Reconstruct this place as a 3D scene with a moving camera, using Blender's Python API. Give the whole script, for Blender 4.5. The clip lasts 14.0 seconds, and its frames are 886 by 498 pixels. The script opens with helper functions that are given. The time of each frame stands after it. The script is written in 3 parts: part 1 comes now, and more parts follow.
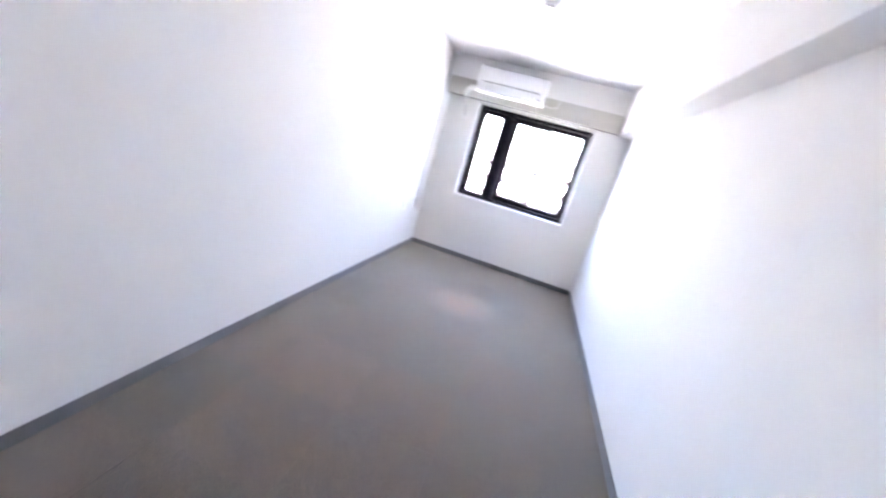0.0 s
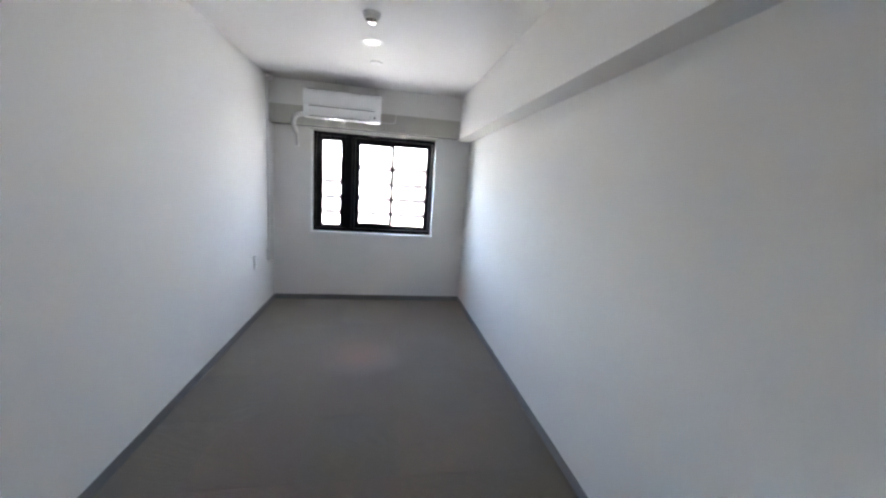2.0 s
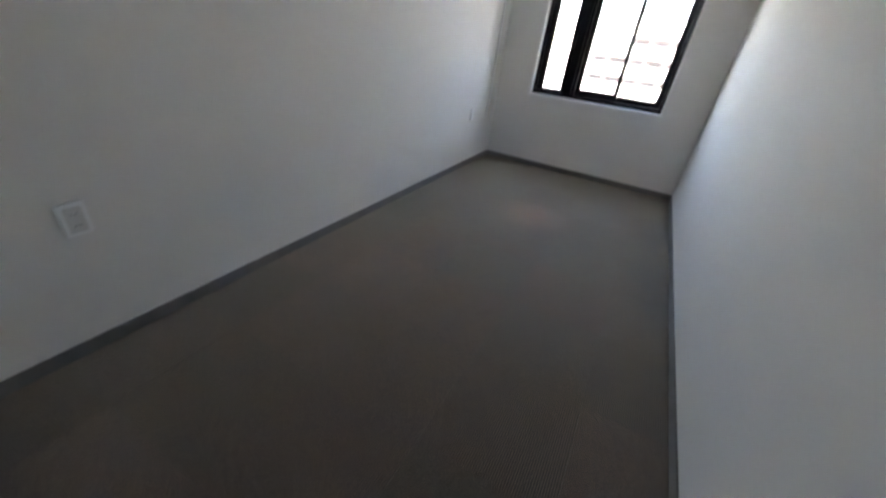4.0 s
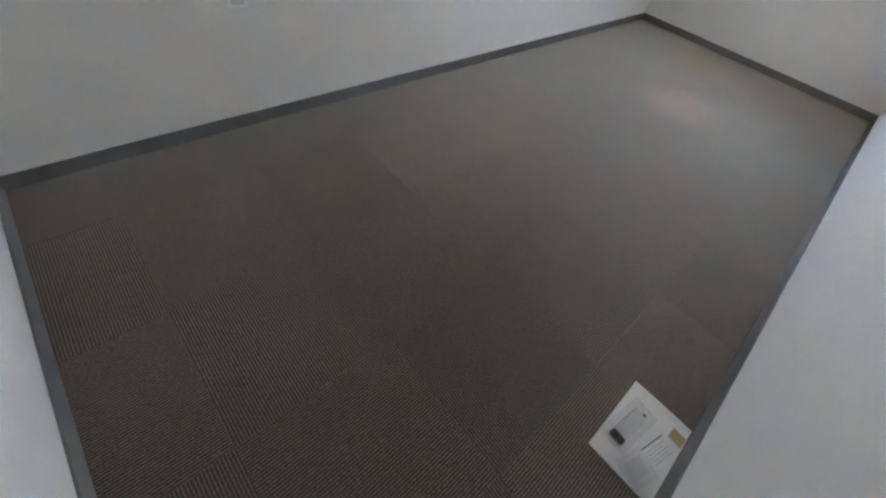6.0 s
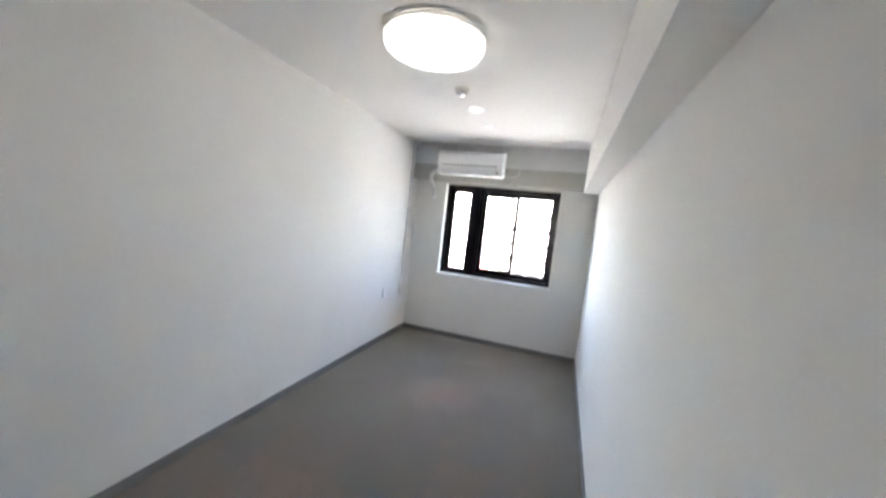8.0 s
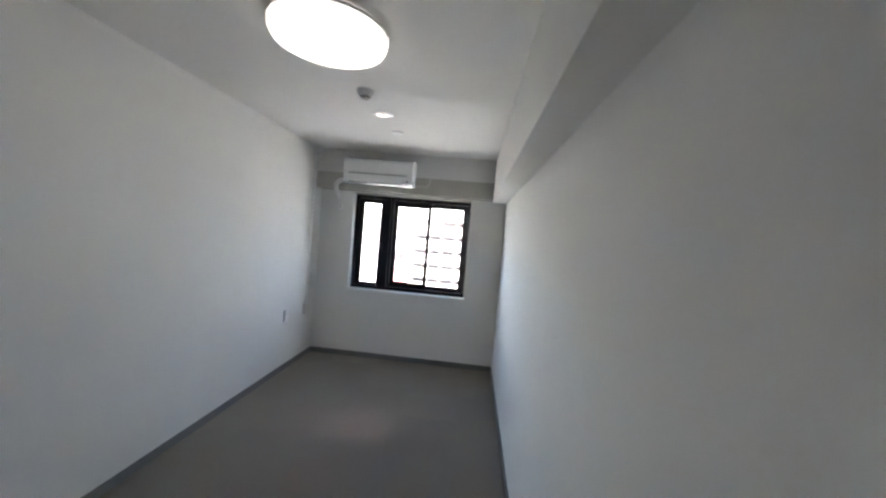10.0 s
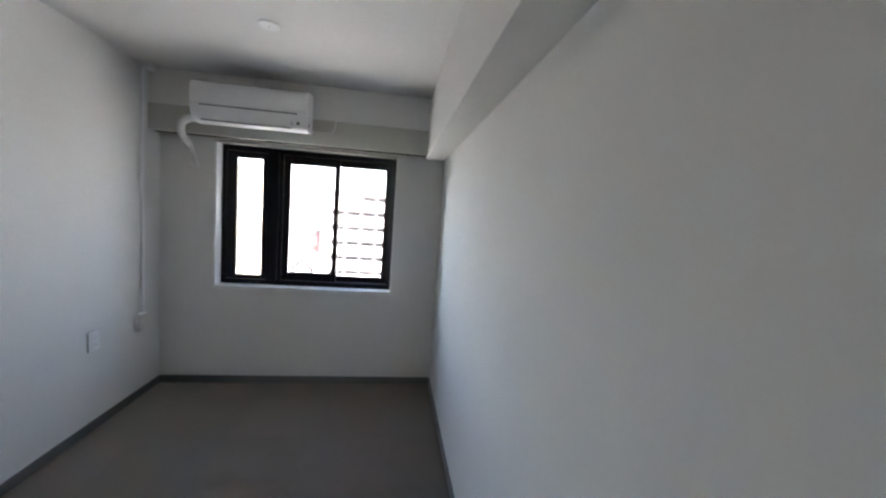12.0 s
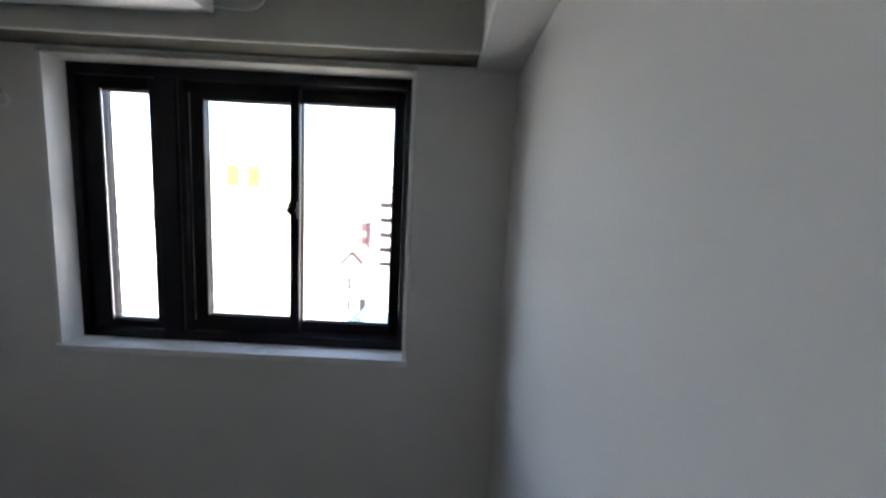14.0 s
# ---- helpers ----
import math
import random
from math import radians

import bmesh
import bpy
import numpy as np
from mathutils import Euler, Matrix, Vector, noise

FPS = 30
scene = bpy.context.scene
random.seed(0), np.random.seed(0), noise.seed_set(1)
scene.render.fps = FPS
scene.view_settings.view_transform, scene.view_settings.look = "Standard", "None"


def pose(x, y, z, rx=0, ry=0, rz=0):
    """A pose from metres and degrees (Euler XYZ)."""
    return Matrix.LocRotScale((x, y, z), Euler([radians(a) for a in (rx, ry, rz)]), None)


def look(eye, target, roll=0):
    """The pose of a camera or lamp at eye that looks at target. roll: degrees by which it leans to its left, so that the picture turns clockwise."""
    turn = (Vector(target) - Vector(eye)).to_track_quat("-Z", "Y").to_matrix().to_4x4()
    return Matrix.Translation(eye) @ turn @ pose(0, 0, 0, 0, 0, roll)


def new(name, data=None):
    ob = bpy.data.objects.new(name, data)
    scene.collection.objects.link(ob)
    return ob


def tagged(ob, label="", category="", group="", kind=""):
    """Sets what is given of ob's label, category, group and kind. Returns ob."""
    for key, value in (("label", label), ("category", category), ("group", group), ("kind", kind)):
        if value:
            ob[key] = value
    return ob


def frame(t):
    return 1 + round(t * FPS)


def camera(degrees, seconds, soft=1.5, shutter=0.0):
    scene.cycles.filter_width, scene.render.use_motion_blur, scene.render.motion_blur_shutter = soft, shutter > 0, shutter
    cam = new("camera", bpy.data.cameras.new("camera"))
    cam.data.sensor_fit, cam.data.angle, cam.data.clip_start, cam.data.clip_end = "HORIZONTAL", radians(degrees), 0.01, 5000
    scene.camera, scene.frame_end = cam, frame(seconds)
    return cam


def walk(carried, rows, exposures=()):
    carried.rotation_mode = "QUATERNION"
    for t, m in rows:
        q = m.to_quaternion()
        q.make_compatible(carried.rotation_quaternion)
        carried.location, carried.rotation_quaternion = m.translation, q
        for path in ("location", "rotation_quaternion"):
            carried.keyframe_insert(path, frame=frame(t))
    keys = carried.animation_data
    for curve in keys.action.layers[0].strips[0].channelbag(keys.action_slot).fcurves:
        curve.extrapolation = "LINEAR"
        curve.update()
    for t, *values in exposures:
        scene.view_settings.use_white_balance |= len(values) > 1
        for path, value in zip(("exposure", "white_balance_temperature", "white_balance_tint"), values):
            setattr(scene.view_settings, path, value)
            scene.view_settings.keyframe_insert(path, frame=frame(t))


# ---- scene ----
# ---- camera and walk ----
cam = camera(101.4, 14.0, 2.45, 0.4)
PATH = [
    (0, (1.385, -4.615, 1.334), (1.004, -2.725, 0.803), 16.0),
    (0.5, (1.189, -4.411, 1.367), (1.432, -2.518, 0.768), 9.7),
    (1, (1.126, -4.374, 1.402), (1.448, -2.484, 0.832), 6.4),
    (1.5, (1.168, -4.341, 1.428), (1.608, -2.434, 1.015), 4.9),
    (2, (1.184, -4.301, 1.421), (1.526, -2.361, 1.077), 4.0),
    (2.5, (1.333, -4.244, 1.382), (1.103, -2.286, 1.047), 3.1),
    (3, (1.559, -4.240, 1.402), (1.051, -2.358, 0.955), 3.2),
    (3.5, (1.623, -4.328, 1.343), (0.998, -2.514, 0.778), 3.2),
    (4, (1.675, -4.444, 1.270), (0.931, -2.887, 0.259), 7.1),
    (4.2, (1.678, -4.479, 1.254), (0.903, -3.020, 0.127), 7.2),
    (6.3, (1.729, -4.571, 1.126), (0.954, -3.570, -0.422), 14.4),
    (6.5, (1.727, -4.569, 1.133), (0.956, -3.545, -0.402), 15.2),
    (7, (1.745, -4.474, 1.214), (0.972, -3.107, -0.024), 11.1),
    (7.5, (1.811, -4.386, 1.372), (1.081, -2.623, 0.773), 7.7),
    (8, (1.872, -4.362, 1.489), (1.252, -2.468, 1.322), 6.3),
    (8.2, (1.880, -4.359, 1.529), (1.309, -2.443, 1.484), 6.4),
    (10.3, (1.815, -4.115, 1.523), (1.749, -2.118, 1.449), 3.6),
    (10.5, (1.779, -4.062, 1.533), (1.785, -2.062, 1.503), 2.6),
    (11, (1.755, -3.784, 1.523), (1.882, -1.788, 1.486), 2.6),
    (11.5, (1.764, -3.466, 1.502), (1.943, -1.477, 1.386), 1.4),
    (12, (1.782, -3.063, 1.477), (2.059, -1.091, 1.299), 4.1),
    (12.5, (1.821, -2.656, 1.430), (2.045, -0.678, 1.233), 4.3),
    (13, (1.862, -2.234, 1.501), (2.001, -0.240, 1.418), 3.0),
    (13.5, (1.875, -1.827, 1.492), (2.053, 0.155, 1.285), 2.6),
    (14, (1.915, -1.415, 1.442), (1.927, 0.570, 1.202), 3.0),
]
EXPOSURES = [(0, 7.34, 6530, 25.5), (0.5, 6.79, 6530, 24.5), (1, 6.33, 6610, 21.5), (1.5, 6.03, 6720, 18), (2, 5.86, 6810, 16), (3, 5.65, 7000, 13.5), (4, 5.44, 7190, 15.5), (6.5, 6.52, 7440, 16.5), (7, 6.68, 7260, 16.5), (7.5, 6.52, 7090, 15.5), (8.2, 6.22, 7090, 15.5), (10.5, 5.22, 6960, 13.5), (12, 4.98, 6960, 14.5), (13, 4.65, 6960, 14.5), (14, 4.05, 6960, 15.5)]
walk(cam, [(t, look(eye, target, roll)) for t, eye, target, roll in PATH], EXPOSURES)

# ---- world, sun, lights ----
SUN_HEIGHT, SUN_TURN = 52.0, 122.0    # degrees; the sun stands behind the house and lights the facades opposite
world = bpy.data.worlds.new("sky")
scene.world = world
world.use_nodes = True
wn = world.node_tree.nodes
wl = world.node_tree.links
wn.clear()
sky = wn.new("ShaderNodeTexSky")
sky.sky_type = "NISHITA"
sky.sun_disc = False
sky.sun_elevation = radians(SUN_HEIGHT)
sky.sun_rotation = radians(SUN_TURN)
sky.dust_density = 1.5
sky.ozone_density = 1.0
back = wn.new("ShaderNodeBackground")
back.inputs["Strength"].default_value = 0.115
wout = wn.new("ShaderNodeOutputWorld")
wl.new(sky.outputs["Color"], back.inputs["Color"])
wl.new(back.outputs["Background"], wout.inputs["Surface"])

sun_data = bpy.data.lights.new("sun", "SUN")
sun_data.energy = 3.7
sun_data.angle = radians(0.5)
sun_data.color = (1.0, 0.96, 0.9)
sun = new("sun", sun_data)
az = radians(SUN_TURN)
toward = Vector((math.sin(az) * math.cos(radians(SUN_HEIGHT)), math.cos(az) * math.cos(radians(SUN_HEIGHT)), math.sin(radians(SUN_HEIGHT))))
sun.matrix_world = look(toward * 30, (0, 0, 0))

LAMP_POWER = 0.052        # emission of the round ceiling lamp's diffuser
SPOT_WATTS = 1.45        # warm downlight

# ---- the room's measures ----
W, L, H = 2.17, 5.013, 2.387          # width, length, ceiling height; the window wall is y = 0
BEAM_X, BEAM_Z = 2.017, 1.938        # side beam's inner face and underside
BEAM_Y, SOFFIT_Z = -0.130, 1.958     # beam over the window: its face and underside
WX0, WX1, WZ0, WZ1 = 0.402, 1.782, 0.804, 1.930   # window opening
T = 0.2                              # wall thickness


# ---- mesh helpers ----
def box(bm, x0, x1, y0, y1, z0, z1, bevel=0.0, seg=2):
    vs = [bm.verts.new((x, y, z)) for x in (x0, x1) for y in (y0, y1) for z in (z0, z1)]
    fs = []
    for q in ((0, 1, 3, 2), (4, 6, 7, 5), (0, 4, 5, 1), (2, 3, 7, 6), (0, 2, 6, 4), (1, 5, 7, 3)):
        fs.append(bm.faces.new([vs[i] for i in q]))
    if bevel > 0:
        es = list({e for f in fs for e in f.edges})
        bmesh.ops.bevel(bm, geom=es, offset=bevel, segments=seg, profile=0.5, affect="EDGES")
    return bm


def boxes(*specs, bevel=0.0):
    bm = bmesh.new()
    for s in specs:
        box(bm, *s, bevel=bevel)
    return bm


def lathe(profile, seg=48, centre=(0, 0)):
    """Turns a list of (radius, z) round the z axis."""
    bm = bmesh.new()
    rings = []
    for r, z in profile:
        if r < 1e-6:
            rings.append([bm.verts.new((centre[0], centre[1], z))])
        else:
            rings.append([bm.verts.new((centre[0] + r * math.cos(2 * math.pi * k / seg), centre[1] + r * math.sin(2 * math.pi * k / seg), z)) for k in range(seg)])
    for a, b in zip(rings, rings[1:]):
        for k in range(seg):
            k2 = (k + 1) % seg
            q = [a[k % len(a)], a[k2 % len(a)], b[k2 % len(b)], b[k % len(b)]]
            q = list(dict.fromkeys(q))
            if len(q) > 2:
                bm.faces.new(q)
    bmesh.ops.recalc_face_normals(bm, faces=bm.faces)
    return bm


def tube(points, radius, seg=12, ridges=0.0, steps=12):
    """A round hose along a smooth line through points; ridges: depth of its corrugation."""
    pts = [Vector(p) for p in points]
    line = []
    for i in range(len(pts) - 1):
        p0, p1, p2, p3 = pts[max(i - 1, 0)], pts[i], pts[i + 1], pts[min(i + 2, len(pts) - 1)]
        for k in range(steps):
            u = k / steps
            line.append(0.5 * (2 * p1 + (p2 - p0) * u + (2 * p0 - 5 * p1 + 4 * p2 - p3) * u * u + (3 * p1 - p0 - 3 * p2 + p3) * u ** 3))
    line.append(pts[-1])
    bm = bmesh.new()
    rings = []
    side = None
    for i, p in enumerate(line):
        d = (line[min(i + 1, len(line) - 1)] - line[max(i - 1, 0)]).normalized()
        if side is None:
            side = d.orthogonal().normalized()
        side = (side - d * side.dot(d)).normalized()
        up = d.cross(side)
        r = radius - (ridges if i % 2 else 0)
        rings.append([bm.verts.new(p + r * (math.cos(2 * math.pi * k / seg) * side + math.sin(2 * math.pi * k / seg) * up)) for k in range(seg)])
    for a, b in zip(rings, rings[1:]):
        for k in range(seg):
            bm.faces.new((a[k], a[(k + 1) % seg], b[(k + 1) % seg], b[k]))
    bm.faces.new(rings[0][::-1])
    bm.faces.new(rings[-1])
    bmesh.ops.recalc_face_normals(bm, faces=bm.faces)
    return bm


def extrude_x(profile, x0, x1, bevel=0.0):
    """A closed outline of (y, z) drawn out from x0 to x1."""
    bm = bmesh.new()
    a = [bm.verts.new((x0, y, z)) for y, z in profile]
    b = [bm.verts.new((x1, y, z)) for y, z in profile]
    n = len(profile)
    for i in range(n):
        bm.faces.new((a[i], a[(i + 1) % n], b[(i + 1) % n], b[i]))
    caps = [bm.faces.new(a[::-1]), bm.faces.new(b)]
    bmesh.ops.recalc_face_normals(bm, faces=bm.faces)
    if bevel > 0:
        es = list({e for f in caps for e in f.edges})
        bmesh.ops.bevel(bm, geom=es, offset=bevel, segments=3, profile=0.5, affect="EDGES")
    return bm


def part(name, bm, material, parent=None, label="", smooth=False):
    me = bpy.data.meshes.new(name)
    bmesh.ops.recalc_face_normals(bm, faces=bm.faces)
    if smooth:
        for f in bm.faces:
            f.smooth = True
        for e in bm.edges:
            if len(e.link_faces) == 2 and e.calc_face_angle(0) > radians(35):
                e.smooth = False
    bm.to_mesh(me)
    bm.free()
    me.materials.append(material)
    ob = new(name, me)
    if parent is not None:
        ob.parent = parent
    if label:
        ob["label"] = label
    return ob


def thing(name, at, label, category, group="", kind=""):
    ob = new(name)
    ob.empty_display_size = 0.05
    ob.location = at
    return tagged(ob, label, category, group, kind)


def settle(root):
    """Keeps parts that were modelled in room coordinates in place under a thing that stands elsewhere."""
    inv = Matrix.Translation(-root.location)
    for ob in root.children:
        ob.data.transform(inv)
        for sub in ob.children_recursive:
            sub.data.transform(inv)
    return root


# ---- materials ----
def mat(name, colour, rough=0.6, metal=0.0, coat=0.0, spec=0.5):
    m = bpy.data.materials.new(name)
    m.use_nodes = True
    b = m.node_tree.nodes["Principled BSDF"]
    b.inputs["Base Color"].default_value = (*colour, 1)
    b.inputs["Roughness"].default_value = rough
    b.inputs["Metallic"].default_value = metal
    b.inputs["Coat Weight"].default_value = coat
    b.inputs["Specular IOR Level"].default_value = spec
    return m, m.node_tree.nodes, m.node_tree.links, b


def noise_tex(n, l, scale, detail=4.0, rough=0.6, coord="Object", stretch=(1, 1, 1)):
    tc = n.new("ShaderNodeTexCoord")
    mp = n.new("ShaderNodeMapping")
    mp.inputs["Scale"].default_value = stretch
    nz = n.new("ShaderNodeTexNoise")
    nz.inputs["Scale"].default_value = scale
    nz.inputs["Detail"].default_value = detail
    nz.inputs["Roughness"].default_value = rough
    l.new(tc.outputs[coord], mp.inputs["Vector"])
    l.new(mp.outputs["Vector"], nz.inputs["Vector"])
    return nz


def ramp(n, l, src, stops):
    r = n.new("ShaderNodeValToRGB")
    e = r.color_ramp.elements
    e[0].position, e[0].color = stops[0][0], (*stops[0][1], 1)
    e[1].position, e[1].color = stops[-1][0], (*stops[-1][1], 1)
    for pos, c in stops[1:-1]:
        k = e.new(pos)
        k.color = (*c, 1)
    l.new(src, r.inputs["Fac"])
    return r


def bump(n, l, b, src, strength, distance):
    bp = n.new("ShaderNodeBump")
    bp.inputs["Strength"].default_value = strength
    bp.inputs["Distance"].default_value = distance
    l.new(src, bp.inputs["Height"])
    l.new(bp.outputs["Normal"], b.inputs["Normal"])
    return bp


def speckled(name, c1, c2, rough, scale_big, scale_fine, strength, distance, metal=0.0):
    """Paint or paper with faint large stains in its colour and a fine relief."""
    m, n, l, b = mat(name, c1, rough, metal)
    big = noise_tex(n, l, scale_big, 3.0)
    r = ramp(n, l, big.outputs["Fac"], [(0.3, c1), (0.7, c2)])
    l.new(r.outputs["Color"], b.inputs["Base Color"])
    fine = noise_tex(n, l, scale_fine, 6.0, 0.7)
    bump(n, l, b, fine.outputs["Fac"], strength, distance)
    rr = n.new("ShaderNodeMapRange")
    rr.inputs["To Min"].default_value = max(rough - 0.06, 0.02)
    rr.inputs["To Max"].default_value = min(rough + 0.06, 1.0)
    l.new(big.outputs["Fac"], rr.inputs["Value"])
    l.new(rr.outputs["Result"], b.inputs["Roughness"])
    return m


WALLPAPER = speckled("white_wallpaper", (0.77, 0.77, 0.750), (0.80, 0.80, 0.780), 0.8, 1.3, 260.0, 0.35, 0.002)
WALLPAPER.node_tree.nodes["Principled BSDF"].inputs["Specular IOR Level"].default_value = 0.15
CEILING_PAPER = speckled("white_ceiling_paper", (0.77, 0.77, 0.757), (0.80, 0.80, 0.787), 0.75, 1.1, 220.0, 0.35, 0.002)
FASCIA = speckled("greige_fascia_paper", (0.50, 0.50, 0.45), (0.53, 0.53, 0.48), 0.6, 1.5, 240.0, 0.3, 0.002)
# the soffit's dark olive is shade put into the colour
SOFFIT = speckled("shade_dark_soffit_paper", (0.105, 0.102, 0.080), (0.125, 0.122, 0.098), 0.85, 1.5, 240.0, 0.3, 0.002)
for _m in (FASCIA, SOFFIT):
    _m.node_tree.nodes["Principled BSDF"].inputs["Specular IOR Level"].default_value = 0.08
VINYL_GREY = speckled("grey_vinyl_baseboard", (0.150, 0.150, 0.148), (0.170, 0.170, 0.167), 0.45, 3.0, 300.0, 0.15, 0.001)
TRIM_WHITE = speckled("white_trim", (0.82, 0.83, 0.82), (0.85, 0.86, 0.85), 0.32, 3.0, 150.0, 0.06, 0.001)
PLASTIC_WHITE = speckled("white_plastic", (0.85, 0.86, 0.865), (0.875, 0.885, 0.89), 0.35, 4.0, 300.0, 0.05, 0.0005)
BEAD_IVORY = speckled("glossy_ivory_vinyl", (0.74, 0.74, 0.68), (0.78, 0.78, 0.72), 0.16, 6.0, 300.0, 0.03, 0.0005)
PLASTIC_GREY = speckled("pale_grey_plastic_insert", (0.66, 0.66, 0.65), (0.70, 0.70, 0.69), 0.4, 6.0, 300.0, 0.05, 0.0005)
# the grey is shade on the backlit white detector, put into the colour
DETECTOR_SHADED = speckled("shade_grey_plastic", (0.50, 0.50, 0.49), (0.55, 0.55, 0.54), 0.45, 6.0, 300.0, 0.05, 0.0005)
PLASTIC_IVORY = speckled("ivory_plastic", (0.74, 0.73, 0.68), (0.77, 0.76, 0.71), 0.42, 6.0, 300.0, 0.05, 0.0005)
FRAME_DARK = speckled("dark_bronze_aluminium", (0.007, 0.006, 0.011), (0.010, 0.009, 0.015), 0.30, 3.0, 500.0, 0.08, 0.0005)
FRAME_DARK.node_tree.nodes["Principled BSDF"].inputs["Specular IOR Level"].default_value = 0.17
# pale metal of added strips that draw daylight glinting on dark profiles
GLINT_METAL = speckled("pale_glint_metal", (0.55, 0.55, 0.56), (0.62, 0.62, 0.63), 0.3, 6.0, 300.0, 0.05, 0.0005, 0.6)
RUBBER = speckled("black_rubber", (0.012, 0.012, 0.012), (0.02, 0.02, 0.02), 0.7, 8.0, 300.0, 0.1, 0.0005)
MATTE_BLACK = speckled("matte_black_profile", (0.004, 0.004, 0.004), (0.006, 0.006, 0.006), 0.85, 8.0, 300.0, 0.1, 0.0005)
MATTE_BLACK.node_tree.nodes["Principled BSDF"].inputs["Specular IOR Level"].default_value = 0.1
SLOT_DARK = speckled("dark_slot", (0.05, 0.05, 0.06), (0.07, 0.07, 0.08), 0.6, 8.0, 300.0, 0.1, 0.0005)
HOSE_WHITE = speckled("white_hose_tape", (0.72, 0.72, 0.70), (0.78, 0.78, 0.76), 0.5, 12.0, 200.0, 0.2, 0.001)
METAL_PIPE = speckled("grey_pipe_sleeve", (0.58, 0.58, 0.57), (0.64, 0.64, 0.63), 0.5, 12.0, 200.0, 0.2, 0.001)
CHROME = mat("chrome", (0.75, 0.74, 0.72), 0.18, 1.0)[0]
METAL_GREY = speckled("grey_metal", (0.28, 0.28, 0.28), (0.34, 0.34, 0.34), 0.35, 8.0, 300.0, 0.05, 0.0005, 0.9)

DIFFUSER, _n, _l, _b = mat("lamp_diffuser", (0.9, 0.9, 0.9), 0.4)
_b.inputs["Emission Color"].default_value = (1.0, 0.96, 0.90, 1)
_b.inputs["Emission Strength"].default_value = LAMP_POWER
BULB, _n, _l, _b = mat("warm_bulb", (0.9, 0.85, 0.75), 0.4)
_b.inputs["Emission Color"].default_value = (1.0, 0.84, 0.76, 1)
_b.inputs["Emission Strength"].default_value = 0.045

GLASS, _n, _l, _b = mat("window_glass", (1, 1, 1), 0.0)
_b.inputs["Transmission Weight"].default_value = 1.0
_b.inputs["IOR"].default_value = 1.45

CLEAR, _n, _l, _b = mat("clear_plastic_bag", (0.98, 0.985, 0.99), 0.08)
_b.inputs["Transmission Weight"].default_value = 0.96
_b.inputs["IOR"].default_value = 1.2
_nz = noise_tex(_n, _l, 60.0, 3.0)
bump(_n, _l, _b, _nz.outputs["Fac"], 0.35, 0.003)


